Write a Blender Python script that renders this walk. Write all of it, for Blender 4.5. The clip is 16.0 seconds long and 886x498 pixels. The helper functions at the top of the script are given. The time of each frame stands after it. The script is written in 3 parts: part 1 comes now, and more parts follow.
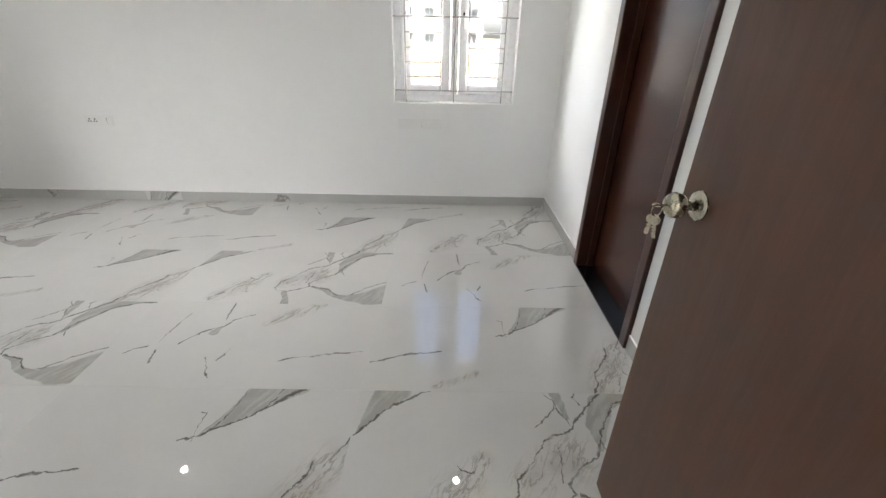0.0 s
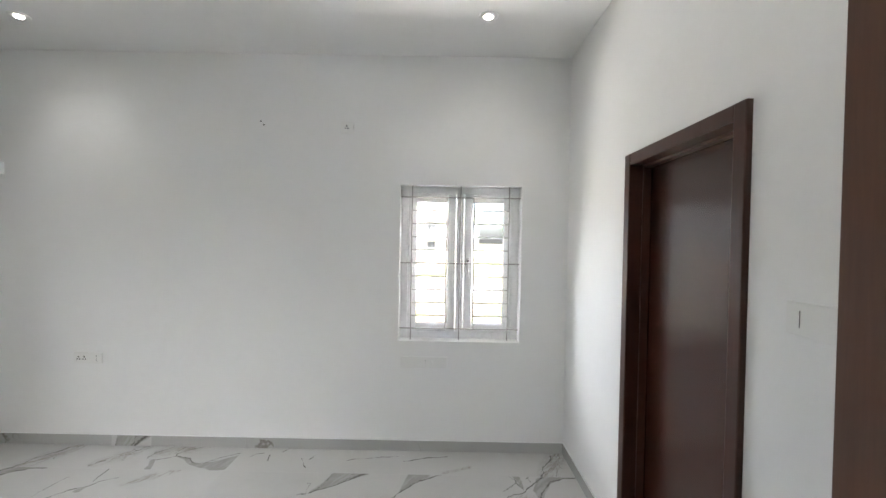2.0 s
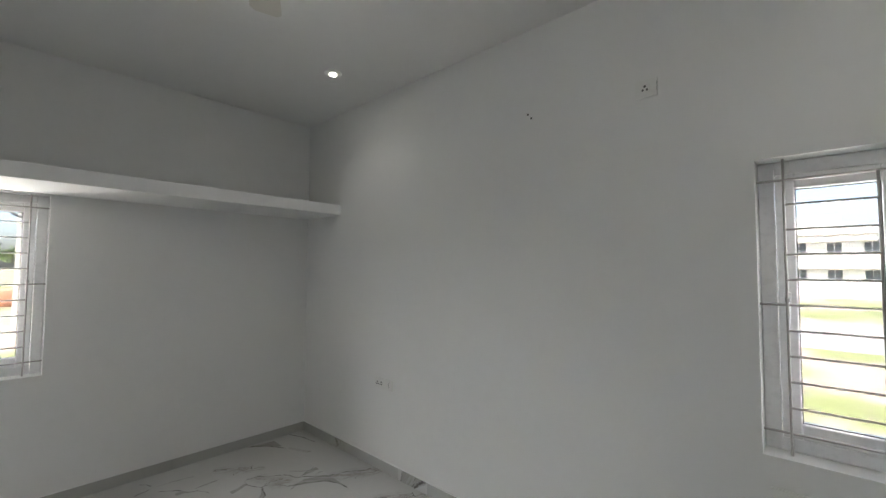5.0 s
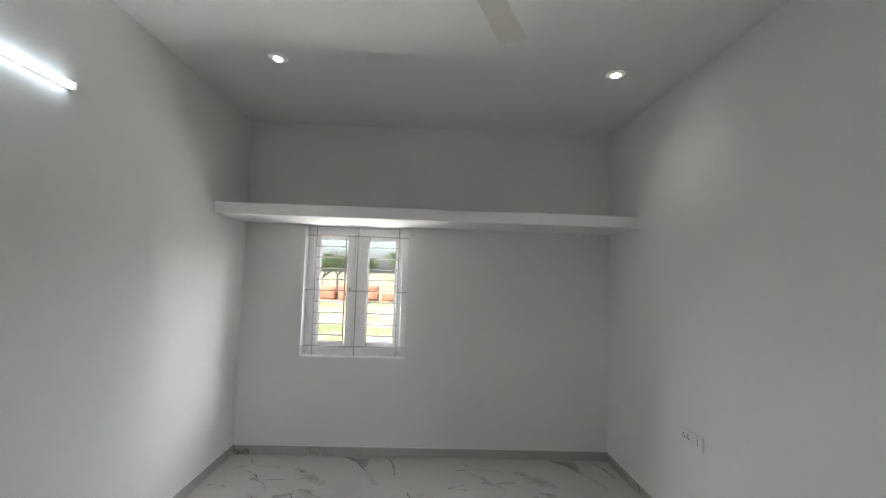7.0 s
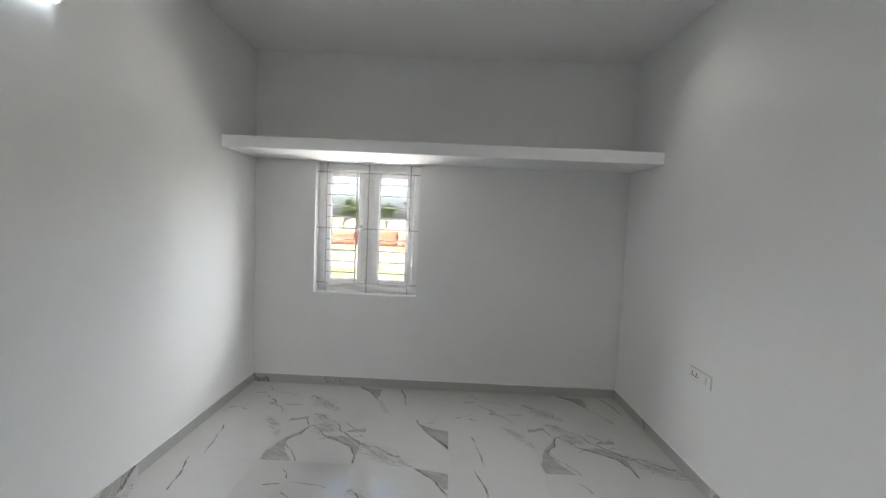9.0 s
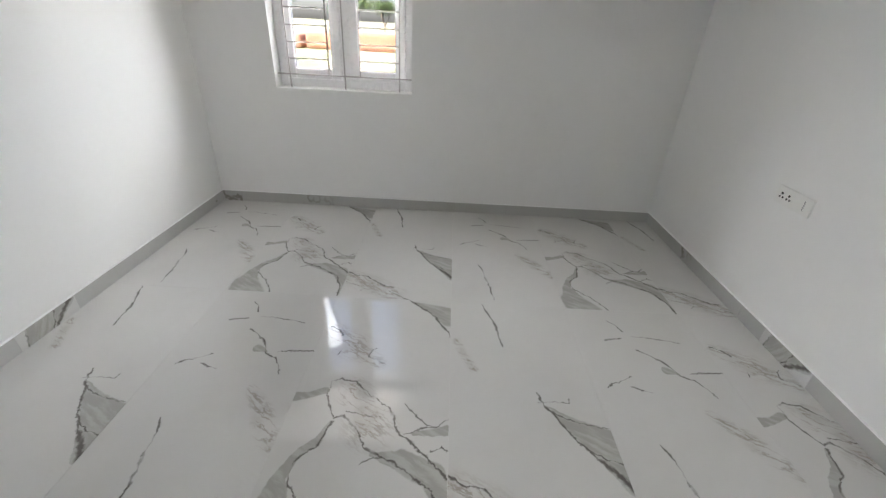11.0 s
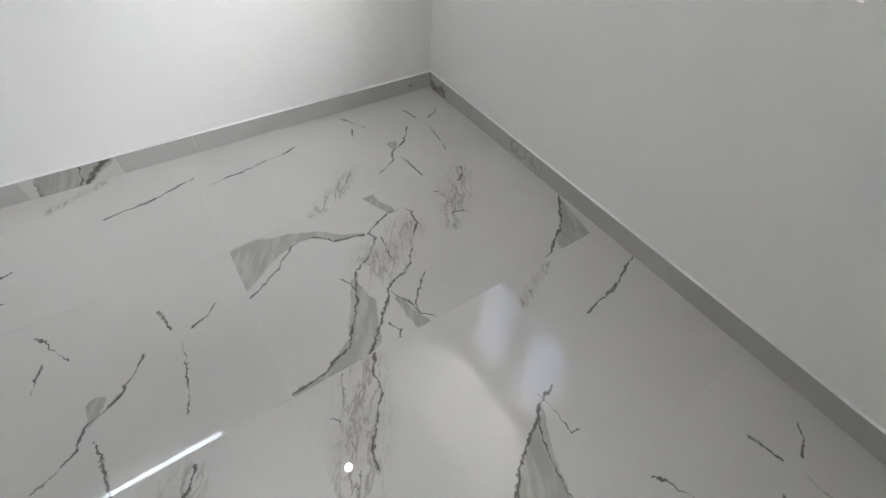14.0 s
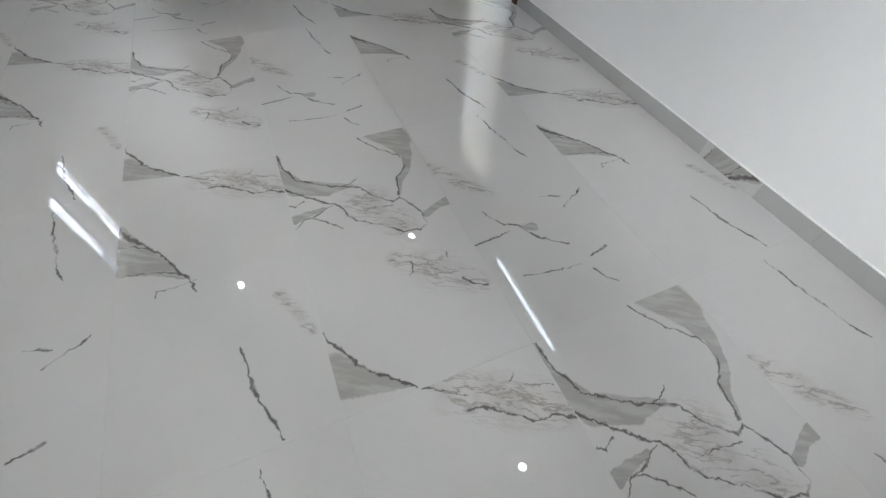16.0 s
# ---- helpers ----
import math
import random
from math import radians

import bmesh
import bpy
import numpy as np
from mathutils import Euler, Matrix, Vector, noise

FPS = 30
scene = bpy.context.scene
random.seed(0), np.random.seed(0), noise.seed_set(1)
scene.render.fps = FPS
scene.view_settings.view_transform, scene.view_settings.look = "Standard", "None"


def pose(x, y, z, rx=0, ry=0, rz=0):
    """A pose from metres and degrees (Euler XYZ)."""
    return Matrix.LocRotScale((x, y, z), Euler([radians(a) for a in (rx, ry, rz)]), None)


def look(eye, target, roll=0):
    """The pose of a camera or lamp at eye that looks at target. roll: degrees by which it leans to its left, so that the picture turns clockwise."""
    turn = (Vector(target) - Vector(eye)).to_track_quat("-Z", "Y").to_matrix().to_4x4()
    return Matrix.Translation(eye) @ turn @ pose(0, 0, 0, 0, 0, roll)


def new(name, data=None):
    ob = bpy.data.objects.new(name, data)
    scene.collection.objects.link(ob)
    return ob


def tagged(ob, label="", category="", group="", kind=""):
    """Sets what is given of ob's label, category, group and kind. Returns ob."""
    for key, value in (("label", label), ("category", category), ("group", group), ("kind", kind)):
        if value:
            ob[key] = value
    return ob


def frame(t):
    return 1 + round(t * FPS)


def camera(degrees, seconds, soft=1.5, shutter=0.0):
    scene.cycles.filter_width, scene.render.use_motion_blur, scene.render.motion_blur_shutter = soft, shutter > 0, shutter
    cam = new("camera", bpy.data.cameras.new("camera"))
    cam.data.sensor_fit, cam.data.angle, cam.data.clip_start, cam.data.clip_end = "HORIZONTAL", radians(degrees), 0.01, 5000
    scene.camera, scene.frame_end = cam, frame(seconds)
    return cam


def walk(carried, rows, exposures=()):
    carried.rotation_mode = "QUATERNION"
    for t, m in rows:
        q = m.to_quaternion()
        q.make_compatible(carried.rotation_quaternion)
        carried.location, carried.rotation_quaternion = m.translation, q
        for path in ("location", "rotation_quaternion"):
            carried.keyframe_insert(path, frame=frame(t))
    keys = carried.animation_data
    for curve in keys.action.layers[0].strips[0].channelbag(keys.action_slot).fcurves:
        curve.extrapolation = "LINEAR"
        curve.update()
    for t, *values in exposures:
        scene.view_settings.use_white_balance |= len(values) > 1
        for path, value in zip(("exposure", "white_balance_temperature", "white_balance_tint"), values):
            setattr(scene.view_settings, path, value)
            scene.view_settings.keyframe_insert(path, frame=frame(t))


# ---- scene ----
cam = camera(94.2, 16.0)
PATH = [
    (0, (-0.885, -3.355, 1.294), (-0.875, -1.578, 0.378), 1.1),
    (0.5, (-0.865, -3.197, 1.378), (-0.866, -1.325, 0.673), 0.8),
    (1, (-0.909, -3.133, 1.47), (-0.911, -1.186, 1.013), 0.8),
    (1.5, (-0.913, -3.11, 1.549), (-0.917, -1.122, 1.332), 0.8),
    (2, (-0.925, -3.095, 1.584), (-0.932, -1.095, 1.551), 1.0),
    (2.5, (-0.945, -3.072, 1.59), (-1.006, -1.074, 1.663), 1.0),
    (3, (-0.944, -2.975, 1.587), (-1.137, -0.987, 1.686), 1.0),
    (3.5, (-0.948, -2.764, 1.566), (-1.335, -0.805, 1.668), 0.8),
    (4, (-0.985, -2.529, 1.568), (-1.658, -0.648, 1.647), 0.4),
    (4.5, (-1.068, -2.298, 1.569), (-2.075, -0.572, 1.647), 0.3),
    (5, (-1.069, -2.087, 1.56), (-2.422, -0.617, 1.656), 0.3),
    (5.2, (-1.049, -1.983, 1.564), (-2.547, -0.662, 1.671), 0.7),
    (7.3, (-1.051, -1.656, 1.627), (-3.047, -1.661, 1.752), 1.7),
    (7.5, (-1.051, -1.655, 1.627), (-3.047, -1.672, 1.752), 1.6),
    (8, (-1.055, -1.648, 1.633), (-3.052, -1.678, 1.725), 1.6),
    (8.5, (-1.075, -1.624, 1.621), (-3.075, -1.652, 1.627), 1.9),
    (9, (-1.119, -1.584, 1.548), (-3.114, -1.607, 1.413), 2.5),
    (9.5, (-1.191, -1.55, 1.478), (-3.16, -1.559, 1.125), 3.1),
    (10, (-1.354, -1.561, 1.407), (-3.262, -1.558, 0.807), 3.5),
    (10.2, (-1.436, -1.573, 1.381), (-3.312, -1.572, 0.688), 3.5),
    (12.3, (-2.678, -1.528, 1.193), (-4.244, -1.653, -0.045), 1.4),
    (12.5, (-2.836, -1.5, 1.187), (-4.364, -1.68, -0.091), 1.4),
    (13, (-3.164, -1.491, 1.171), (-4.562, -1.907, -0.197), 2.6),
    (13.5, (-3.428, -1.575, 1.149), (-4.597, -2.294, -0.307), 4.6),
    (14, (-3.66, -1.592, 1.107), (-4.449, -2.623, -0.415), 4.7),
    (14.5, (-3.814, -1.666, 1.119), (-4.116, -2.866, -0.453), 5.4),
    (15, (-3.874, -1.727, 1.144), (-3.628, -2.904, -0.455), 5.2),
    (15.5, (-3.944, -1.712, 1.160), (-3.194, -2.638, -0.446), 4.5),
    (16, (-4.001, -1.609, 1.192), (-2.882, -2.130, -0.382), 2.6),
]
EXPOSURES = [(0.0, 5.78, 6700.0, 10.0), (2.5, 5.46, 6500.0, 9.5), (4.0, 5.03, 6500.0, 9.0), (5.0, 4.70, 6600.0, 8.0), (8.5, 4.95, 6430.0, 8.5), (12.5, 5.40, 6640.0, 10.5), (16.0, 5.38, 6360.0, 10.0)]
walk(cam, [(t, look(eye, target, roll)) for t, eye, target, roll in PATH], EXPOSURES)

# ---------- world, sun, lights ----------
world = bpy.data.worlds.new("sky")
scene.world = world
world.use_nodes = True
wn = world.node_tree
sky = wn.nodes.new("ShaderNodeTexSky")
sky.sky_type = "NISHITA"
sky.sun_disc = False
sky.sun_elevation = radians(58)
sky.sun_rotation = radians(140)
sky.dust_density = 4.0
sky.air_density = 0.8
sky.ozone_density = 0.6
wn.nodes["Background"].inputs["Strength"].default_value = 0.15
wn.links.new(sky.outputs[0], wn.nodes["Background"].inputs["Color"])
sun_data = bpy.data.lights.new("sun", "SUN")
sun_data.energy, sun_data.angle, sun_data.color = 2.0, radians(0.6), (1.0, 0.95, 0.88)
sun = new("sun", sun_data)
sun.matrix_world = look((20, -26, 50), (0, 0, 0))

# room: x west to east, y south to north, floor at 0
XW, XE, YS, YN, H = -4.81, 0.0, -3.325, 0.0, 2.97
WALL = 0.2
DOWNLIGHTS = [(-3.64, -0.48), (-3.64, -2.67), (-0.68, -0.56), (-0.71, -2.68)]
for dx, dy in DOWNLIGHTS:
    ld = bpy.data.lights.new("downlight_lamp", "SPOT")
    ld.energy, ld.color, ld.spot_size, ld.spot_blend, ld.shadow_soft_size = 0.17, (1.0, 0.98, 0.94), radians(135), 1.0, 0.03
    lo = new("downlight_lamp", ld)
    lo.matrix_world = look((dx, dy, H - 0.03), (dx, dy, 0))

# unseen area lamps added outside each window, standing in for sky and sunlit ground
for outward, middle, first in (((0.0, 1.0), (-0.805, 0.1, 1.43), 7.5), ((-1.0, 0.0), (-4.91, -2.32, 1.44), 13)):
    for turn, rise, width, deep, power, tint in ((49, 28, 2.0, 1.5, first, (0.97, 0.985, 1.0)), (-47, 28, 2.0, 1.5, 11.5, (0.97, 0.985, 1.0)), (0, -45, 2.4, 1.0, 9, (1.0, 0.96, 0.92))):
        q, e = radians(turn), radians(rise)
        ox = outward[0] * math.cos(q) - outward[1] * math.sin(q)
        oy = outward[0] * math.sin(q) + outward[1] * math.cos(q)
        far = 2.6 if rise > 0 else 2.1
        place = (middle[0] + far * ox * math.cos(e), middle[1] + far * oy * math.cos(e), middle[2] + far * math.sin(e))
        ad = bpy.data.lights.new("window_fill_lamp", "AREA")
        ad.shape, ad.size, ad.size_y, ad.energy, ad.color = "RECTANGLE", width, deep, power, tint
        new("window_fill_lamp", ad).matrix_world = look(place, middle)

# ---------- materials ----------


class Mat:
    """A node material with a few shorthand makers."""

    def __init__(self, name, rough=0.5, metal=0.0, spec=0.5):
        self.m = bpy.data.materials.new(name)
        self.m.use_nodes = True
        self.t = self.m.node_tree
        self.b = self.t.nodes["Principled BSDF"]
        self.b.inputs["Roughness"].default_value = rough
        self.b.inputs["Metallic"].default_value = metal
        self.b.inputs["Specular IOR Level"].default_value = spec
        self.co = self.t.nodes.new("ShaderNodeTexCoord").outputs["Object"]

    def put(self, socket, value):
        if isinstance(value, (int, float)):
            socket.default_value = value
        elif isinstance(value, tuple):
            socket.default_value = value if len(value) == len(socket.default_value) else (*value, 1)
        else:
            self.t.links.new(value, socket)

    def math(self, op, a, b=0.0, c=None, clamp=False):
        n = self.t.nodes.new("ShaderNodeMath")
        n.operation, n.use_clamp = op, clamp
        for s, v in zip(n.inputs, (a, b, c)):
            if v is not None:
                self.put(s, v)
        return n.outputs[0]

    def vec(self, op, a, b=None, scale=None):
        n = self.t.nodes.new("ShaderNodeVectorMath")
        n.operation = op
        self.put(n.inputs[0], a)
        if b is not None:
            self.put(n.inputs[1], b)
        if scale is not None:
            self.put(n.inputs["Scale"], scale)
        return n.outputs["Value"] if op in ("DOT_PRODUCT", "DISTANCE", "LENGTH") else n.outputs["Vector"]

    def noise(self, scale, detail=4.0, vector=None, rough=0.55, color=False):
        n = self.t.nodes.new("ShaderNodeTexNoise")
        self.put(n.inputs["Vector"], vector or self.co)
        n.inputs["Scale"].default_value, n.inputs["Detail"].default_value, n.inputs["Roughness"].default_value = scale, detail, rough
        return n.outputs["Color" if color else "Fac"]

    def ramp(self, fac, lo, hi, a=0.0, b=1.0):
        n = self.t.nodes.new("ShaderNodeMapRange")
        n.interpolation_type = "SMOOTHSTEP"
        for s, v in zip(n.inputs, (fac, lo, hi, a, b)):
            self.put(s, v)
        return n.outputs[0]

    def mix(self, fac, a, b, mode="MIX"):
        n = self.t.nodes.new("ShaderNodeMix")
        n.data_type, n.blend_type = "RGBA", mode
        for s, v in zip((n.inputs[0], n.inputs[6], n.inputs[7]), (fac, a, b)):
            self.put(s, v)
        return n.outputs[2]

    def color(self, v):
        self.put(self.b.inputs["Base Color"], v)
        return self

    def rough(self, v):
        self.put(self.b.inputs["Roughness"], v)
        return self

    def bump(self, height, strength=0.1, distance=0.01):
        n = self.t.nodes.new("ShaderNodeBump")
        n.inputs["Strength"].default_value, n.inputs["Distance"].default_value = strength, distance
        self.put(n.inputs["Height"], height)
        self.t.links.new(n.outputs[0], self.b.inputs["Normal"])
        return self


def painted(name, base, dirt, rough=0.55, grain=0.12):
    k = Mat(name, rough, spec=0.3)
    big = k.ramp(k.noise(0.9, 3), 0.35, 0.75)
    small = k.noise(14, 4)
    k.color(k.mix(k.math("MULTIPLY", big, k.ramp(small, 0.3, 0.8, 0.4, 1.0)), base, dirt))
    k.rough(k.ramp(k.noise(3), 0.3, 0.7, rough - 0.08, rough + 0.08))
    k.bump(k.math("ADD", k.noise(260, 2), k.math("MULTIPLY", k.noise(3, 3), 2.0)), grain, 0.002)
    return k.m


WALL_PAINT = painted("wall_paint", (0.83, 0.83, 0.82), (0.80, 0.80, 0.79))
CEIL_PAINT = painted("ceiling_paint", (0.84, 0.84, 0.83), (0.81, 0.81, 0.80), 0.7)
TRIM_PAINT = painted("reveal_paint", (0.87, 0.87, 0.87), (0.84, 0.84, 0.84), 0.5)
OUT_PAINT = painted("outer_plaster", (0.75, 0.74, 0.72), (0.6, 0.58, 0.55), 0.8, 0.4)

k = Mat("white_upvc", 0.28)
k.color(k.mix(k.noise(6), (0.91, 0.91, 0.92), (0.93, 0.93, 0.93))).rough(k.ramp(k.noise(30), 0.3, 0.7, 0.24, 0.36))
UPVC = k.m
k = Mat("rubber_gasket", 0.7)
k.color(k.mix(k.noise(40), (0.03, 0.03, 0.03), (0.06, 0.06, 0.06)))
GASKET = k.m
k = Mat("painted_grille", 0.45, 0.0)
k.color(k.mix(k.noise(50), (0.36, 0.34, 0.33), (0.46, 0.44, 0.43))).bump(k.noise(200), 0.1, 0.001)
GRILLE = k.m
k = Mat("white_plastic", 0.3)
k.color(k.mix(k.noise(20), (0.78, 0.78, 0.76), (0.82, 0.82, 0.80)))
PLASTIC = k.m
k = Mat("socket_hole", 0.6)
k.color(k.mix(k.noise(80), (0.02, 0.02, 0.02), (0.05, 0.05, 0.05)))
HOLE = k.m
k = Mat("fan_paint", 0.35)
k.color(k.mix(k.noise(8), (0.62, 0.60, 0.54), (0.67, 0.65, 0.59)))
FAN = k.m
k = Mat("satin_nickel", 0.24, 1.0)
k.color(k.mix(k.noise(30), (0.40, 0.36, 0.28), (0.50, 0.46, 0.38))).rough(k.ramp(k.noise(60), 0.3, 0.7, 0.18, 0.32))
NICKEL = k.m
k = Mat("black_granite", 0.12)
k.color(k.mix(k.ramp(k.noise(220, 2), 0.6, 0.75), (0.006, 0.006, 0.007), (0.05, 0.05, 0.055)))
GRANITE = k.m
k = Mat("grout", 0.8)
k.color(k.mix(k.noise(60), (0.64, 0.63, 0.61), (0.70, 0.69, 0.67)))
GROUT = k.m

k = Mat("view_dimming_glass", 0.0)
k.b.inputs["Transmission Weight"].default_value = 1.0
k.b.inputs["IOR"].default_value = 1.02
# dark tint stands in for lower outdoor brightness seen through the panes
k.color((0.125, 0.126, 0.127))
DIM_GLASS = k.m


def wood(name, dark, light, rough, axis=(9.0, 9.0, 0.6)):
    k = Mat(name, rough)
    stretched = k.vec("MULTIPLY", k.co, axis)
    grain = k.noise(4, 6, stretched, 0.65)
    fine = k.noise(22, 3, stretched)
    g = k.math("ADD", k.math("MULTIPLY", grain, 0.7), k.math("MULTIPLY", fine, 0.3))
    k.color(k.mix(k.ramp(g, 0.3, 0.7), dark, light))
    k.rough(k.ramp(k.noise(2, 2), 0.3, 0.7, rough - 0.015, rough + 0.02))
    return k.m


ENTRY_WOOD = wood("brown_laminate", (0.082, 0.034, 0.019), (0.108, 0.048, 0.027), 0.34)
BATH_WOOD = wood("polished_mahogany", (0.040, 0.011, 0.006), (0.054, 0.0155, 0.008), 0.25)
FRAME_WOOD = wood("frame_mahogany", (0.040, 0.013, 0.008), (0.056, 0.019, 0.011), 0.30)


def glow(name, color, strength):
    k = Mat(name)
    k.b.inputs["Emission Color"].default_value = (*color, 1)
    k.b.inputs["Emission Strength"].default_value = strength
    return k.m


TUBE_GLOW = glow("tube_light", (0.80, 0.90, 1.0), 0.26)
DISC_GLOW = glow("downlight_disc", (1.0, 0.96, 0.88), 2.5)


PRINTS = {}


def vein(tile, sort, *points):
    """One stroke of a tile's print: (u, v, half width) along its run, in metres from the tile's corner."""
    PRINTS.setdefault((tile, sort), []).extend(a + b for a, b in zip(points, points[1:]))


def marble(name, tile):
    """Polished printed tile: dark hairlines, smooth grey shards with fine streaks, and brown clouds."""
    k = Mat(name, 0.04, spec=0.9)
    warp = k.vec("SUBTRACT", k.noise(7, 5, color=True, rough=0.7), (0.5, 0.5, 0.5))
    fine = k.vec("SUBTRACT", k.noise(34, 4, color=True, rough=0.7), (0.5, 0.5, 0.5))
    p = k.vec("ADD", k.vec("ADD", k.co, k.vec("MULTIPLY", warp, (0.045, 0.045, 0.0))), k.vec("MULTIPLY", fine, (0.026, 0.026, 0.0)))
    p = k.vec("MULTIPLY", p, (1.0, 1.0, 0.0))
    calm = k.vec("MULTIPLY", k.vec("ADD", k.co, k.vec("MULTIPLY", warp, (0.045, 0.045, 0.0))), (1.0, 1.0, 0.0))
    uneven = k.ramp(k.noise(19, 4), 0.32, 0.68, 0.3, 1.7)

    def near(s, at):
        """Distance to one stroke, in half widths."""
        a, d = Vector((s[0], s[1], 0)), Vector((s[3] - s[0], s[4] - s[1], 0))
        unit = d / d.length_squared
        h = k.math("ADD", k.vec("DOT_PRODUCT", at, tuple(unit)), -a.dot(unit), clamp=True)
        foot = k.t.nodes.new("ShaderNodeVectorMath")
        foot.operation = "MULTIPLY_ADD"
        k.put(foot.inputs[0], h)
        k.put(foot.inputs[1], tuple(d))
        k.put(foot.inputs[2], tuple(a))
        far = k.vec("DISTANCE", at, foot.outputs["Vector"])
        if abs(s[5] - s[2]) < 0.0035:
            return k.math("MULTIPLY", far, 2.0 / (s[2] + s[5]))
        return k.math("DIVIDE", far, k.math("MULTIPLY_ADD", h, s[5] - s[2], s[2]))

    def together(sort, at, edge, wide=1.0):
        strokes = PRINTS[tile, sort]
        least = near(strokes[0], at)
        for s in strokes[1:]:
            least = k.math("MINIMUM", least, near(s, at))
        return k.ramp(k.math("DIVIDE", least, wide), 1.0, edge, 0.0, 1.0)

    broken = k.ramp(k.noise(12, 3), 0.30, 0.50, 0.30, 1.0)
    line = k.math("MULTIPLY", together("line", p, 0.2, uneven), broken)
    turn = k.t.nodes.new("ShaderNodeCombineXYZ")
    k.put(turn.inputs[0], k.vec("DOT_PRODUCT", calm, (4.0, 6.0, 0.0)))
    k.put(turn.inputs[1], k.vec("DOT_PRODUCT", calm, (30.0, -18.0, 0.0)))
    stripes = k.noise(1.0, 3, turn.outputs[0])
    fill = k.math("MULTIPLY", together("fill", calm, 0.82), k.ramp(stripes, 0.36, 0.60, 0.62, 1.0))
    ridge = k.ramp(k.math("ABSOLUTE", k.math("SUBTRACT", k.noise(0.8, 4, turn.outputs[0], 0.6), 0.5)), 0.05, 0.0)
    cloud = k.ramp(k.noise(9, 5), 0.40, 0.70, 0.05, 0.5)
    haze = k.math("MULTIPLY", together("soft", calm, 0.0), k.math("MAXIMUM", ridge, cloud))
    wisp = k.math("MULTIPLY", k.math("MULTIPLY", ridge, k.ramp(k.noise(2.3, 3), 0.55, 0.72)), 0.10)
    haze = k.math("MAXIMUM", haze, wisp)
    base = k.mix(k.ramp(k.noise(1.6, 4), 0.4, 0.75), (0.57, 0.565, 0.55), (0.53, 0.525, 0.51))
    col = k.mix(k.math("MULTIPLY", haze, 0.80), base, (0.27, 0.23, 0.195))
    col = k.mix(k.math("MULTIPLY", fill, 0.72), col, (0.27, 0.265, 0.235))
    col = k.mix(k.math("MULTIPLY", line, 0.88), col, (0.085, 0.075, 0.068))
    k.color(col)
    k.rough(k.ramp(k.noise(7, 3), 0.55, 0.8, 0.0, 0.012))
    k.bump(k.noise(1.3, 2), 0.006, 0.003)
    return k.m


# broad print: a corner shard, a river with a belly, a ring of brown cracks
vein("A", "line", (1.206, 0.232, 0.004), (1.087, 0.175, 0.004), (1.017, 0.096, 0.004), (0.947, 0.091, 0.004), (0.875, 0.155, 0.004), (0.776, 0.175, 0.006))
vein("A", "line", (0.761, 0.177, 0.008), (0.753, 0.208, 0.006), (0.807, 0.274, 0.006), (0.873, 0.312, 0.006), (0.930, 0.421, 0.005), (0.979, 0.501, 0.004), (1.016, 0.548, 0.004), (1.105, 0.585, 0.005), (1.204, 0.593, 0.007))
vein("A", "line", (0.970, 0.593, 0.006), (0.898, 0.524, 0.008), (0.836, 0.457, 0.008), (0.817, 0.423, 0.005))
vein("A", "line", (0.817, 0.423, 0.005), (0.729, 0.386, 0.005), (0.667, 0.328, 0.004), (0.587, 0.221, 0.004), (0.569, 0.160, 0.005), (0.593, 0.122, 0.006), (0.650, 0.117, 0.004), (0.758, 0.169, 0.006))
vein("A", "line", (0.814, 0.441, 0.006), (0.782, 0.502, 0.005), (0.774, 0.550, 0.004), (0.740, 0.595, 0.004))
vein("A", "line", (0.776, 0.534, 0.005), (0.733, 0.478, 0.004), (0.682, 0.427, 0.005))
vein("A", "line", (0.934, 0.310, 0.002), (0.910, 0.371, 0.003))
vein("A", "line", (0.873, 0.538, 0.004), (0.858, 0.575, 0.005), (0.873, 0.596, 0.005))
vein("A", "line", (0.734, 0.213, 0.003), (0.749, 0.364, 0.002))
vein("A", "line", (0.480, 0.321, 0.003), (0.437, 0.246, 0.004), (0.394, 0.252, 0.005), (0.382, 0.272, 0.004))
vein("A", "line", (0.436, 0.106, 0.003), (0.405, 0.121, 0.003))
vein("A", "line", (0.308, 0.099, 0.003), (0.271, 0.082, 0.005), (0.254, 0.031, 0.005))
vein("A", "line", (0.010, 0.384, 0.004), (0.113, 0.505, 0.006), (0.225, 0.576, 0.008), (0.28, 0.60, 0.007))
vein("A", "fill", (1.225, 0.105, 0.110), (1.110, 0.070, 0.072), (1.006, 0.060, 0.030), (0.930, 0.085, 0.022), (0.857, 0.149, 0.016), (0.777, 0.170, 0.006))
vein("A", "fill", (0.674, 0.000, 0.026), (0.660, 0.060, 0.018), (0.640, 0.105, 0.020))
vein("A", "fill", (0.903, 0.343, 0.010), (0.915, 0.440, 0.045), (0.960, 0.545, 0.050), (1.086, 0.600, 0.022), (1.202, 0.597, 0.004))
vein("A", "fill", (0.808, 0.475, 0.010), (0.790, 0.593, 0.024))
vein("A", "fill", (0.020, 0.400, 0.006), (0.080, 0.520, 0.045), (0.13, 0.61, 0.085))
vein("A", "soft", (0.792, 0.317, 0.14), (0.620, 0.220, 0.10))
vein("A", "soft", (0.480, 0.290, 0.05), (0.380, 0.170, 0.12), (0.270, 0.060, 0.07))
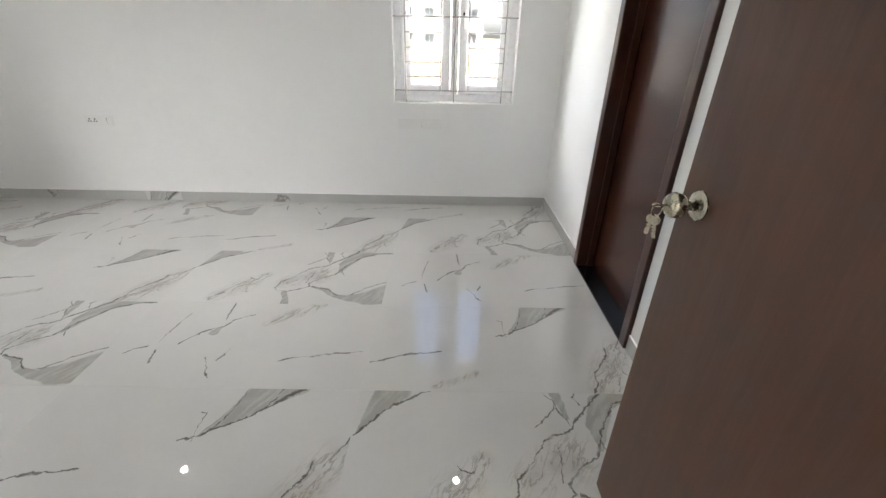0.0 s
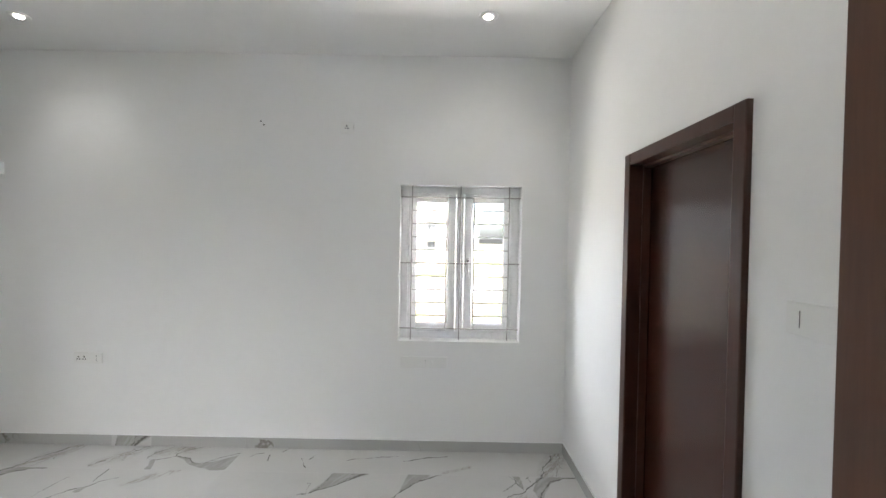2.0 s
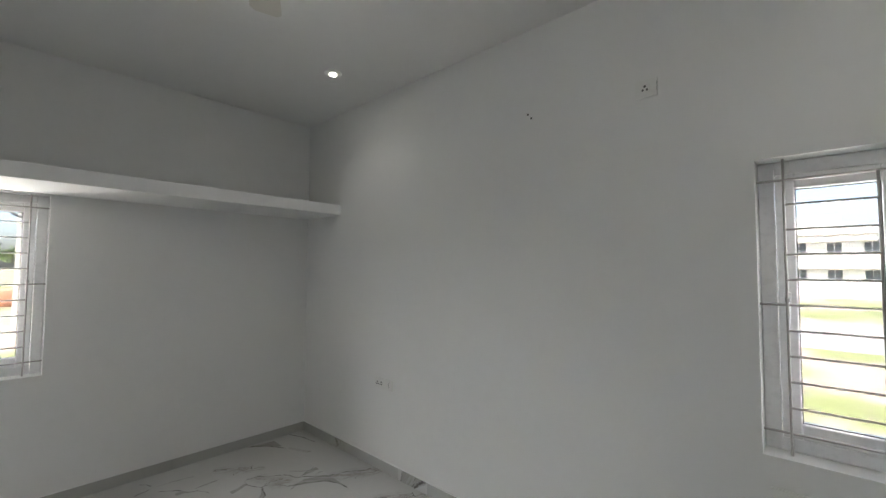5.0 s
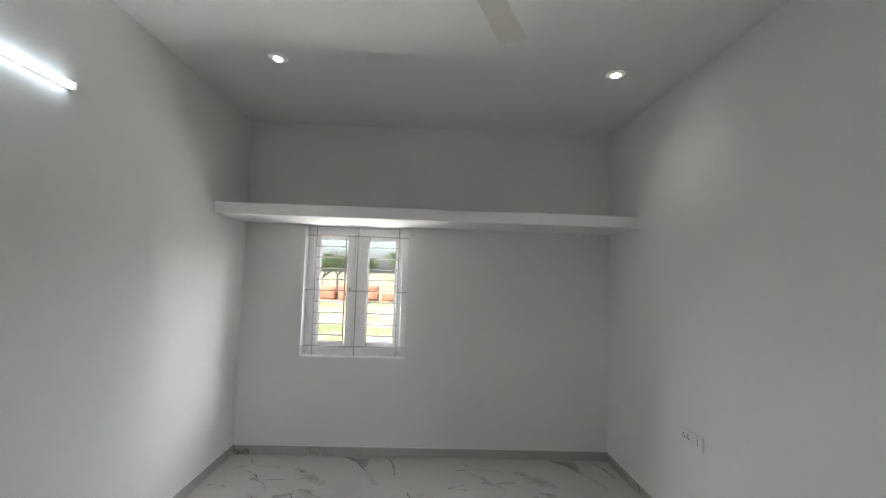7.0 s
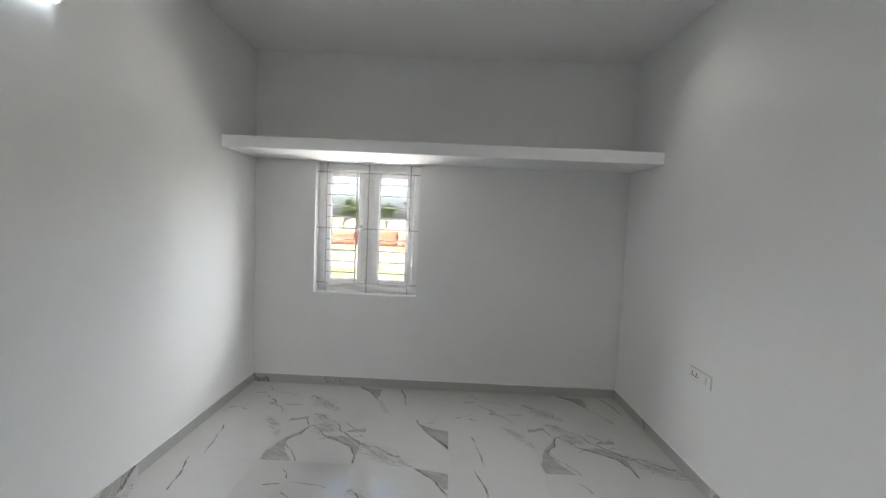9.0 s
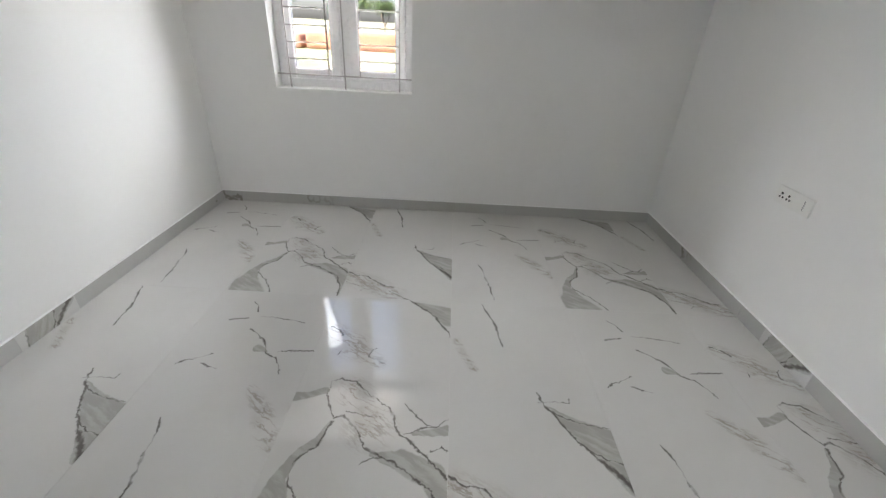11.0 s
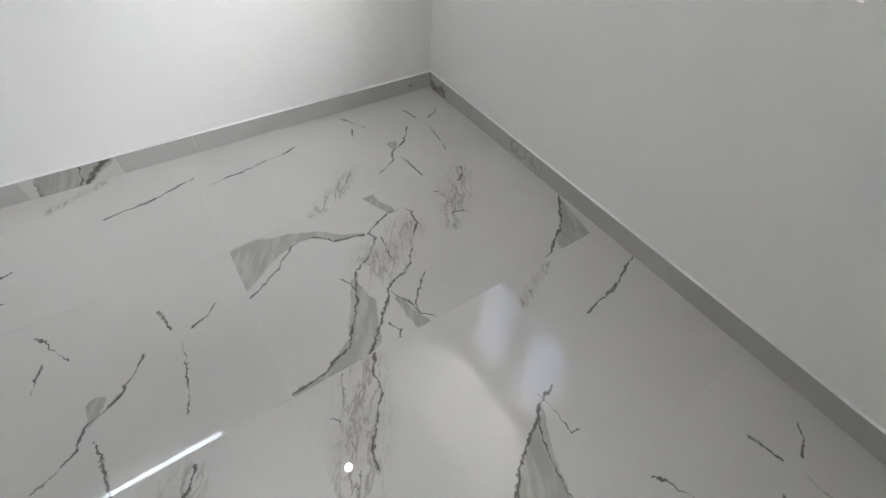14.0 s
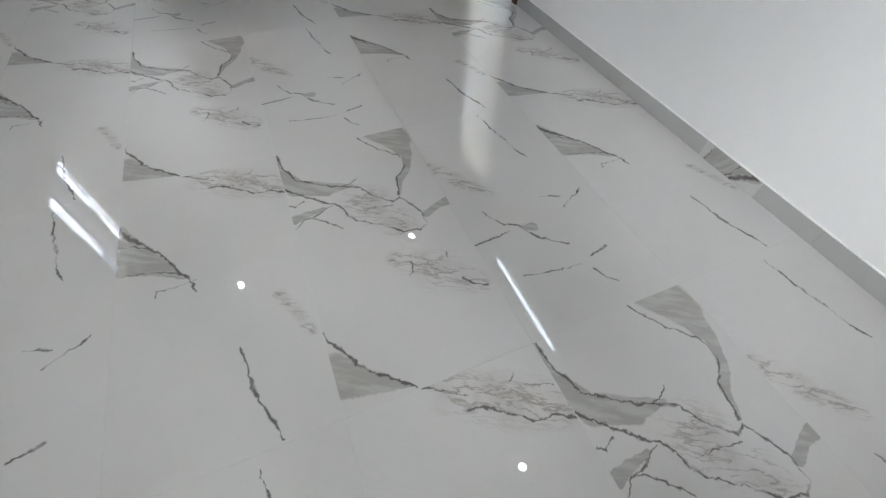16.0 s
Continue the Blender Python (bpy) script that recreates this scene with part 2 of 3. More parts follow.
# fan print: a streaked fan on the long edge and a cloud at the far corner
vein("B", "line", (0.583, 0.358, 0.003), (0.663, 0.375, 0.005), (0.740, 0.425, 0.006), (0.790, 0.455, 0.011), (0.850, 0.505, 0.009), (0.914, 0.558, 0.015), (0.970, 0.600, 0.018))
vein("B", "line", (0.680, 0.380, 0.004), (0.726, 0.490, 0.004), (0.745, 0.606, 0.003))
vein("B", "line", (0.816, 0.467, 0.005), (0.866, 0.546, 0.004), (0.886, 0.602, 0.003))
vein("B", "line", (0.637, 0.353, 0.003), (0.632, 0.470, 0.003), (0.608, 0.476, 0.004))
vein("B", "line", (0.959, 0.002, 0.004), (0.993, 0.058, 0.005), (0.998, 0.114, 0.004), (1.076, 0.225, 0.005), (1.094, 0.269, 0.007))
vein("B", "line", (1.134, 0.259, 0.004), (1.174, 0.324, 0.005), (1.205, 0.380, 0.007))
vein("B", "line", (1.138, 0.104, 0.004), (1.120, 0.126, 0.005))
vein("B", "line", (1.066, 0.011, 0.003), (1.096, 0.091, 0.003))
vein("B", "line", (0.331, 0.240, 0.005), (0.213, 0.228, 0.006), (0.131, 0.205, 0.008), (0.010, 0.160, 0.004))
vein("B", "fill", (0.660, 0.372, 0.006), (0.760, 0.490, 0.050), (0.850, 0.620, 0.105))
vein("B", "fill", (0.890, 0.535, 0.010), (0.965, 0.600, 0.030))
vein("B", "soft", (1.000, 0.020, 0.09), (1.080, 0.160, 0.12), (1.170, 0.300, 0.10))
vein("B", "soft", (0.30, 0.03, 0.03), (0.48, 0.10, 0.03))
# thin print: two long hairlines with short spurs
vein("C", "line", (0.565, 0.498, 0.004), (0.482, 0.452, 0.004), (0.441, 0.393, 0.007), (0.362, 0.353, 0.006), (0.301, 0.272, 0.004))
vein("C", "line", (0.438, 0.450, 0.003), (0.427, 0.510, 0.004), (0.425, 0.598, 0.007))
vein("C", "line", (0.238, 0.144, 0.007), (0.221, 0.223, 0.006))
vein("C", "line", (0.205, 0.281, 0.005), (0.211, 0.366, 0.003), (0.235, 0.493, 0.003))
vein("C", "line", (0.165, 0.243, 0.003), (0.120, 0.228, 0.004), (0.091, 0.198, 0.003))
vein("C", "line", (1.164, 0.232, 0.004), (1.045, 0.222, 0.005), (0.941, 0.195, 0.008), (0.857, 0.190, 0.006), (0.800, 0.164, 0.005))
vein("C", "line", (0.556, 0.235, 0.004), (0.528, 0.157, 0.003))
vein("C", "line", (0.536, 0.060, 0.004), (0.474, 0.174, 0.002))
vein("C", "fill", (0.441, 0.400, 0.006), (0.424, 0.345, 0.024))
vein("C", "soft", (0.904, 0.600, 0.05), (0.760, 0.510, 0.06), (0.653, 0.424, 0.03))
MARBLE_A = marble("marble_print_broad", "A")
MARBLE_B = marble("marble_print_fan", "B")
MARBLE_C = marble("marble_print_thin", "C")

k = Mat("marble_skirting", 0.08)
vein = k.math("ABSOLUTE", k.math("SUBTRACT", k.noise(1.2, 5, rough=0.6), 0.5))
k.color(k.mix(k.math("MULTIPLY", k.ramp(vein, 0.014, 0.0), k.ramp(k.noise(1.1, 2), 0.52, 0.62)), k.mix(k.noise(2.5), (0.42, 0.415, 0.40), (0.48, 0.475, 0.46)), (0.24, 0.225, 0.20)))
SKIRT = k.m

# ---------- mesh makers ----------


def box(bm, x0, y0, z0, x1, y1, z1, bevel=0.0):
    m = Matrix.Translation(((x0 + x1) / 2, (y0 + y1) / 2, (z0 + z1) / 2)) @ Matrix.Diagonal((abs(x1 - x0), abs(y1 - y0), abs(z1 - z0), 1))
    made = bmesh.ops.create_cube(bm, size=1, matrix=m)["verts"]
    if bevel:
        edges = list({e for v in made for e in v.link_edges})
        bmesh.ops.bevel(bm, geom=edges, offset=bevel, segments=2, affect="EDGES", profile=0.5)
    return bm


def boxes(*rows, bevel=0.0):
    bm = bmesh.new()
    for r in rows:
        box(bm, *r, bevel=bevel)
    return bm


def turned(profile, steps=32, axis="Z"):
    """A body of revolution about z from (radius, height) pairs."""
    bm = bmesh.new()
    rings = [[bm.verts.new((r * math.cos(2 * math.pi * i / steps), r * math.sin(2 * math.pi * i / steps), z)) for i in range(steps)] for r, z in profile]
    for a, b in zip(rings, rings[1:]):
        for i in range(steps):
            bm.faces.new((a[i], a[(i + 1) % steps], b[(i + 1) % steps], b[i]))
    bm.faces.new(rings[0][::-1])
    bm.faces.new(rings[-1])
    for f in bm.faces:
        f.smooth = len(f.verts) == 4
    bmesh.ops.recalc_face_normals(bm, faces=bm.faces)
    if axis != "Z":
        bm.transform(Matrix.Rotation(radians(90), 4, "X" if axis == "Y" else "Y"))
    return bm


def rod(bm, a, b, r, steps=8):
    a, b = Vector(a), Vector(b)
    m = Matrix.Translation((a + b) / 2) @ (b - a).to_track_quat("Z", "Y").to_matrix().to_4x4()
    bmesh.ops.create_cone(bm, cap_ends=True, segments=steps, radius1=r, radius2=r, depth=(b - a).length, matrix=m)
    return bm


def part(name, bm, material, parent=None, label="", shared=None):
    me = bpy.data.meshes.new(name)
    bm.to_mesh(me)
    bm.free()
    me.materials.append(material)
    ob = new(name, me)
    ob.parent = parent
    return tagged(ob, label)


def empty(name, m, label, category, kind="", group=""):
    ob = new(name)
    ob.matrix_world = m
    return tagged(ob, label, category, group, kind)


def structure(name, bm, material, label, category):
    return tagged(part(name, bm, material), label, category, kind="structure")


# ---------- room shell ----------
W1X0, W1X1, W1Z0, W1Z1 = -1.262, -0.349, 0.835, 2.011
W2Y0, W2Y1, W2Z0, W2Z1 = -2.787, -1.855, 0.857, 2.033
BY0, BY1, BZ = -1.842, -1.0, 2.037
EX0, EX1, EZ = -1.36, -0.285, 2.10
T = WALL
structure("wall_north", boxes((XW - T, YN, 0, W1X0, YN + T, H), (W1X1, YN, 0, XE + T, YN + T, H), (W1X0, YN, 0, W1X1, YN + T, W1Z0), (W1X0, YN, W1Z1, W1X1, YN + T, H)),
          WALL_PAINT, "plain off-white painted wall with a window opening", "wall")
structure("wall_west", boxes((XW - T, YS, 0, XW, W2Y0, H), (XW - T, W2Y1, 0, XW, YN, H), (XW - T, W2Y0, 0, XW, W2Y1, W2Z0), (XW - T, W2Y0, W2Z1, XW, W2Y1, H)),
          WALL_PAINT, "plain off-white painted wall under a storage ledge", "wall")
structure("wall_south", boxes((XW - T, YS - T, 0, EX0, YS, H), (EX1, YS - T, 0, XE + T, YS, H), (EX0, YS - T, EZ, EX1, YS, H)),
          WALL_PAINT, "plain off-white painted wall with the entry doorway", "wall")
structure("wall_east", boxes((XE, YS, 0, XE + T, BY0, H), (XE, BY1, 0, XE + T, YN, H), (XE, BY0, BZ, XE + T, BY1, H)),
          WALL_PAINT, "plain off-white painted wall with a bathroom door", "wall")
structure("ceiling", boxes((XW - T, YS - T, H, XE + T, YN + T, H + 0.18)), CEIL_PAINT, "flat off-white painted ceiling", "ceiling")
# hall behind the entry door and the closed back of the bathroom door
structure("wall_hall", boxes((-2.4, -5.4, 0, -2.2, YS - T, H), (0.6, -5.4, 0, 0.8, YS - T, H), (-2.4, -5.6, 0, 0.8, -5.4, H), (-2.4, -5.6, H, 0.8, YS - T, H + 0.18)),
          WALL_PAINT, "plain off-white walls of the hall outside", "wall")
structure("floor_hall", boxes((-2.4, -5.6, -0.12, 0.8, YS - T, 0)), GROUT, "pale hall floor outside the entry door", "floor")
structure("wall_bathroom", boxes((XE + T + 0.002, BY0 - 0.1, 0, XE + T + 0.1, BY1 + 0.1, BZ + 0.1)), WALL_PAINT, "closed wall behind the bathroom door", "wall")

# skirting of tile strips, each about one tile long
SK = 0.08


FAN_STRIPS = {"baseboard_south": -3.23, "baseboard_north": -3.27}


def skirting(name, runs):
    root = empty(name, Matrix(), "grey-white marble tile skirting along the wall", "baseboard", "structure")
    for x0, y0, x1, y1 in runs:
        along = max(abs(x1 - x0), abs(y1 - y0))
        n = max(1, round(along / 1.2))
        for i in range(n):
            f0, f1 = i / n, (i + 1) / n
            if abs(x1 - x0) > abs(y1 - y0):
                a, b = x0 + (x1 - x0) * f0 + 0.0004, x0 + (x1 - x0) * f1 - 0.0004
                part("tile", boxes((a, y0, 0.001, b, y1, SK), bevel=0.001), SKIRT, root)
            else:
                a, b = y0 + (y1 - y0) * f0 + 0.0004, y0 + (y1 - y0) * f1 - 0.0004
                part("tile", boxes((x0, a, 0.001, x1, b, SK), bevel=0.001), SKIRT, root)
        part("sealant", boxes((x0, y0, SK + 0.0005, x1, y1, SK + 0.004)), TRIM_PAINT, root, "thin white sealant bead")
    if name in FAN_STRIPS:
        # an offcut of the printed tile, stood on its long edge just proud of the strip
        bm = boxes((0.70, 0.522, 0.0, 1.0, 0.600, 0.003), bevel=0.0005)
        cut = part("tile", bm, MARBLE_B, root)
        x0, y0, x1, y1 = runs[0]
        if name == "baseboard_north":
            cut.matrix_world = pose(FAN_STRIPS[name] - 0.85, y0 + 0.0005, -0.521, 90, 0, 0)
        else:
            cut.matrix_world = pose(FAN_STRIPS[name] + 0.85, y1 - 0.0005, -0.521, 90, 0, 180)


skirting("baseboard_north", [(XW + 0.01, -0.009, XE - 0.01, -0.0005)])
skirting("baseboard_west", [(XW + 0.0005, YS + 0.0005, XW + 0.009, YN - 0.0005)])
skirting("baseboard_south", [(XW + 0.01, YS + 0.0005, EX0 - 0.002, YS + 0.009), (EX1 + 0.002, YS + 0.0005, XE - 0.01, YS + 0.009)])
skirting("baseboard_east", [(XE - 0.009, YS + 0.0005, XE - 0.0005, BY0 - 0.002), (XE - 0.009, BY1 + 0.002, XE - 0.0005, YN - 0.0005)])

# storage ledge along the west wall
structure("storage_ledge", boxes((XW + 0.0005, YS + 0.0005, 2.038, -4.245, YN - 0.0005, 2.128), bevel=0.004), TRIM_PAINT, "white painted concrete storage ledge above the window", "ledge")

# ---------- windows and grilles ----------


def window(name, m, w, z0, z1, label, handle_sides):
    root = empty(name, m, label, "window", "structure")
    h, d0, d1 = z1 - z0, 0.105, 0.165
    f = 0.055
    part("window_frame", boxes((0.001, d0, z0 + 0.001, f, d1, z1 - 0.001), (w - f, d0, z0 + 0.001, w - 0.001, d1, z1 - 0.001), (f, d0, z0 + 0.001, w - f, d1, z0 + f),
                               (f, d0, z1 - f, w - f, d1, z1 - 0.001), (w / 2 - 0.03, d0, z0 + f, w / 2 + 0.03, d1, z1 - f), bevel=0.004), UPVC, root)
    for i in range(2):
        a = f + 0.002 if i == 0 else w / 2 + 0.032
        b = w / 2 - 0.032 if i == 0 else w - f - 0.002
        c0, c1, s = z0 + f + 0.002, z1 - f - 0.002, 0.062
        e0, e1 = d0 - 0.012, d1 - 0.015
        sash = part("sash", boxes((a, e0, c0, a + s, e1, c1), (b - s, e0, c0, b, e1, c1), (a + s, e0, c0, b - s, e1, c0 + s), (a + s, e0, c1 - s, b - s, e1, c1), bevel=0.005), UPVC, root)
        g = 0.004
        part("gasket", boxes((a + s, e0 + 0.012, c0 + s, a + s + g, e0 + 0.02, c1 - s), (b - s - g, e0 + 0.012, c0 + s, b - s, e0 + 0.02, c1 - s),
                             (a + s, e0 + 0.012, c0 + s, b - s, e0 + 0.02, c0 + s + g), (a + s, e0 + 0.012, c1 - s - g, b - s, e0 + 0.02, c1 - s)), GASKET, sash, "black rubber gasket")
        pane = part("pane", boxes((a + s - 0.004, e0 + 0.024, c0 + s - 0.004, b - s + 0.004, e0 + 0.029, c1 - s + 0.004)), DIM_GLASS, sash, "glass pane tinted dark to dim the view outside")
        # casts no shadow, so incoming light skips the darkened glass
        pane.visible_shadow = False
        hx = a + 0.03 if handle_sides[i] == "L" else b - 0.03
        zc = (c0 + c1) / 2 + 0.02
        bm = boxes((hx - 0.012, e0 - 0.010, zc - 0.03, hx + 0.012, e0, zc + 0.03), (hx - 0.008, e0 - 0.028, zc - 0.10, hx + 0.008, e0 - 0.016, zc + 0.008), bevel=0.003)
        hd = part("handle", bm, UPVC, sash, "white plastic window handle")
        part("keyhole", boxes((hx - 0.007, e0 - 0.0312, zc - 0.009, hx + 0.007, e0 - 0.0285, zc + 0.009), bevel=0.001), HOLE, sash, "black keyhole button")
    # grille of thin painted rods set in the reveal
    gr = empty("window_grille", m, "thin grey painted steel safety grille in a window", "grille", group="window grilles")
    yb, r = 0.055, 0.0048
    ux = [0.095 * w, 0.385 * w, 0.5 * w, 0.615 * w, 0.905 * w]
    zt, zm, zb = z1 - 0.085, (z0 + z1) / 2 - 0.0, z0 + 0.085
    for i in (0, 2, 4):
        part("upright", rod(bmesh.new(), (ux[i], yb, z0 - 0.01), (ux[i], yb, z1 + 0.01), r), GRILLE, gr)
    for i in (1, 3):
        part("upright", rod(bmesh.new(), (ux[i], yb, zb), (ux[i], yb, zt), r), GRILLE, gr)
    for z in (zt, zm, zb):
        part("rail", rod(bmesh.new(), (-0.01, yb + 0.006, z), (w + 0.01, yb + 0.006, z), r), GRILLE, gr)
    for a, b in ((ux[0], ux[1]), (ux[3], ux[4])):
        for lo, hi in ((zb, zm), (zm, zt)):
            for j in range(1, 5):
                z = lo + (hi - lo) * j / 5
                part("rung", rod(bmesh.new(), (a, yb, z), (b, yb, z), r), GRILLE, gr)
    return root


window("window_1", pose(W1X0, YN, 0), W1X1 - W1X0, W1Z0, W1Z1, "white plastic casement window with two closed glazed sashes", "LL")
window("window_2", pose(XW, W2Y0, 0, 0, 0, 90), W2Y1 - W2Y0, W2Z0, W2Z1, "white plastic casement window below the storage ledge", "RR")

# ---------- doors ----------


def door_frame(name, m, w, h, depth, face, material, label):
    """Outer width w and height h; local x across, y into the wall from the room face."""
    root = empty(name, m, label, "door frame", "structure")
    part("jamb", boxes((0.001, -0.02, 0, face, depth, h - 0.001), bevel=0.004), material, root)
    part("jamb", boxes((w - face, -0.02, 0, w - 0.001, depth, h - 0.001), bevel=0.004), material, root)
    part("head", boxes((face, -0.019, h - face, w - face, depth, h - 0.001), bevel=0.004), material, root)
    return root


# bathroom: local x runs north to south seen from the room, y eastwards
bw = BY1 - BY0
frame_b = door_frame("door_frame_1", pose(XE, BY1, 0, 0, 0, -90), bw, BZ, 0.15, 0.058, FRAME_WOOD, "dark polished wooden frame round the bathroom door")
part("stop", boxes((0.058, 0.045, 0.012, 0.070, 0.082, BZ - 0.058), (bw - 0.070, 0.045, 0.012, bw - 0.058, 0.082, BZ - 0.058), (0.070, 0.045, BZ - 0.070, bw - 0.070, 0.082, BZ - 0.058), bevel=0.002), FRAME_WOOD, frame_b)
door_b = empty("door_1", pose(XE, BY1, 0, 0, 0, -90), "closed dark red-brown polished bathroom door", "door", "structure")
part("leaf", boxes((0.061, 0.084, 0.014, bw - 0.061, 0.118, BZ - 0.061), bevel=0.002), BATH_WOOD, door_b)
structure("threshold", boxes((XE - 0.018, BY0 + 0.06, -0.01, XE + 0.15, BY1 - 0.06, 0.010), bevel=0.002), GRANITE, "polished black granite threshold under the bathroom door", "threshold")

# entry: frame in the south wall, leaf swung into the room
ew = EX1 - EX0
door_frame("door_frame_2", pose(EX1, YS, 0, 0, 0, 180), ew, EZ, 0.12, 0.06, FRAME_WOOD, "dark brown wooden frame of the entry door")
LEAF_X, LEAF_LEN = -0.366, 0.86
entry = empty("door_2", pose(LEAF_X + 0.036, YS - 0.045, 0, 0, 0, 90), "open brown laminate entry door with a round knob", "door", "structure")
part("leaf", boxes((0, 0, 0.008, LEAF_LEN, 0.036, EZ - 0.064), bevel=0.0015), ENTRY_WOOD, entry)
kx, kz = LEAF_LEN - 0.065, 1.0
rose = turned([(0.031, 0.0), (0.031, 0.003), (0.027, 0.007), (0.014, 0.009)], 36)
rose.transform(Matrix.Translation((kx, 0.036, kz)) @ Matrix.Rotation(radians(-90), 4, "X"))
part("rosette", rose, NICKEL, entry, "round satin nickel rosette")
knob_bm = turned([(0.011, 0.008), (0.010, 0.022), (0.013, 0.027), (0.022, 0.035), (0.0265, 0.047), (0.0255, 0.056), (0.020, 0.064), (0.011, 0.0665)], 36)
knob_bm.transform(Matrix.Translation((kx, 0.036, kz)) @ Matrix.Rotation(radians(-90), 4, "X"))
part("knob", knob_bm, NICKEL, entry, "round satin nickel knob")
rose2 = turned([(0.031, 0.0), (0.031, 0.003), (0.024, 0.008), (0.012, 0.03), (0.024, 0.04), (0.024, 0.055), (0.010, 0.064)], 32)
rose2.transform(Matrix.Translation((kx, 0.0, kz)) @ Matrix.Rotation(radians(90), 4, "X"))
part("knob", rose2, NICKEL, entry, "round satin nickel knob on the far side")
part("latch_plate", boxes((LEAF_LEN, 0.007, kz - 0.03, LEAF_LEN + 0.0015, 0.029, kz + 0.03)), NICKEL, entry, "small metal latch plate")
for hz in (0.25, 1.05, 1.8):
    part("hinge", rod(bmesh.new(), (-0.006, 0.036, hz - 0.05), (-0.006, 0.036, hz + 0.05), 0.006, 12), NICKEL, entry, "steel butt hinge")

# key in the knob with a ring and two hanging keys
keys = empty("key_bunch", entry.matrix_world @ pose(kx, 0.1025, kz), "small bunch of steel keys hanging from the door knob", "keys")


def key_mesh(m):
    bm = bmesh.new()
    bmesh.ops.create_cone(bm, cap_ends=True, segments=20, radius1=0.011, radius2=0.011, depth=0.002, matrix=Matrix.Translation((0, 0, -0.012)) @ Matrix.Rotation(radians(90), 4, "X"))
    box(bm, -0.004, -0.001, -0.05, 0.003, 0.001, -0.02)
    for i in range(4):
        box(bm, 0.003, -0.001, -0.047 + i * 0.006, 0.0045 + 0.001 * (i % 2), 0.001, -0.044 + i * 0.006)
    bm.transform(m)
    return bm


part("key", key_mesh(pose(0, 0.022, 0, -90, 0, 0) @ pose(0, 0, 0.006)), NICKEL, keys)
ring = bmesh.new()
pts = [Vector((0.0, 0.016 + 0.010 * math.cos(q), -0.012 + 0.012 * math.sin(q))) for q in [2 * math.pi * i / 18 for i in range(18)]]
for i in range(18):
    rod(ring, pts[i], pts[(i + 1) % 18], 0.0011, 6)
part("ring", ring, NICKEL, keys)
part("key", key_mesh(pose(0, 0.016, -0.020, 6, 12, 35)), NICKEL, keys)
part("key", key_mesh(pose(0.003, 0.018, -0.020, -8, -6, 70)), NICKEL, keys)

# ---------- switches and sockets ----------


def pin_group(bm, cx, cz, y, s=1.0):
    for dx, dz, r in ((0, 0.010, 0.0060), (-0.0095, -0.007, 0.0050), (0.0095, -0.007, 0.0050)):
        rod(bm, (cx + dx * s, y - 0.0012, cz + dz * s), (cx + dx * s, y + 0.0005, cz + dz * s), r * s, 12)
    return bm


def plate(name, m, w, h, label, sockets=(), rockers=(), deep=0.010, category="socket"):
    """Local x along the wall, -y towards the room."""
    root = empty(name, m, label, category)
    part("plate", boxes((-w / 2, -deep, -h / 2, w / 2, -0.0005, h / 2), bevel=0.002), PLASTIC, root)
    for sx in sockets:
        part("socket_face", boxes((sx - 0.021, -deep - 0.002, -0.022, sx + 0.021, -deep + 0.001, 0.022), bevel=0.001), PLASTIC, root)
        part("pin_holes", pin_group(bmesh.new(), sx, 0, -deep - 0.002), HOLE, root, "dark pin holes")
    for rx in rockers:
        bm = boxes((rx - 0.0105, -deep - 0.003, -0.021, rx + 0.0105, -deep + 0.001, 0.021), bevel=0.001)
        part("rocker", bm, PLASTIC, root, "white rocker switch")
        part("gap", boxes((rx + 0.0108, -deep - 0.0012, -0.022, rx + 0.0118, -deep + 0.0005, 0.022)), HOLE, root, "dark gap beside the rocker")
    return root


plate("wall_socket", pose(-3.605, YN, 0.662), 0.215, 0.082, "white double wall socket with a rocker switch", (-0.068, -0.024), (0.055,))
plate("wall_socket", pose(-1.665, YN, 2.428), 0.10, 0.088, "white three-pin wall socket high on the wall", (-0.005,), (0.036,))
plate("switch_plate", pose(-1.065, YN, 0.677), 0.35, 0.082, "white wide modular plate under the window", (), (0.0,))
part("socket_cap", boxes((-1.012, -0.019, 0.668, -0.996, -0.0105, 0.69), bevel=0.003), PLASTIC)
tagged(bpy.data.objects["socket_cap"], "small glossy white cap on the modular plate", "socket cap")
plate("switch_plate", pose(XE, -2.062, 1.402, 0, 0, -90), 0.135, 0.085, "white modular switch plate beside the bathroom door", (), (-0.035,), category="switch")
plate("switch_box", pose(XE, -2.19, 1.405, 0, 0, -90), 0.115, 0.088, "raised white switch box beside the bathroom door", (), (0.03,), 0.026, category="switch")
co = empty("cable_outlet", pose(-2.304, YN, 2.455), "two small dark screw holes of a cable outlet", "cable outlet")
part("screw_hole", rod(bmesh.new(), (-0.012, -0.002, 0.012), (-0.012, -0.0003, 0.012), 0.006, 12), HOLE, co)
part("screw_hole", rod(bmesh.new(), (0.010, -0.002, -0.014), (0.010, -0.0003, -0.014), 0.006, 12), HOLE, co)

# ---------- lamps and fan ----------
for dx, dy in DOWNLIGHTS:
    d = empty("downlight", pose(dx, dy, H), "small round lit white ceiling downlight", "ceiling light", group="ceiling downlights")
    ringm = turned([(0.058, -0.0005), (0.058, -0.004), (0.052, -0.008), (0.026, -0.0085), (0.023, -0.004)], 36)
    part("trim_ring", ringm, PLASTIC, d, "white trim ring")
    part("diffuser", turned([(0.022, -0.010), (0.022, -0.0085)], 32), DISC_GLOW, d, "glowing frosted diffuser")

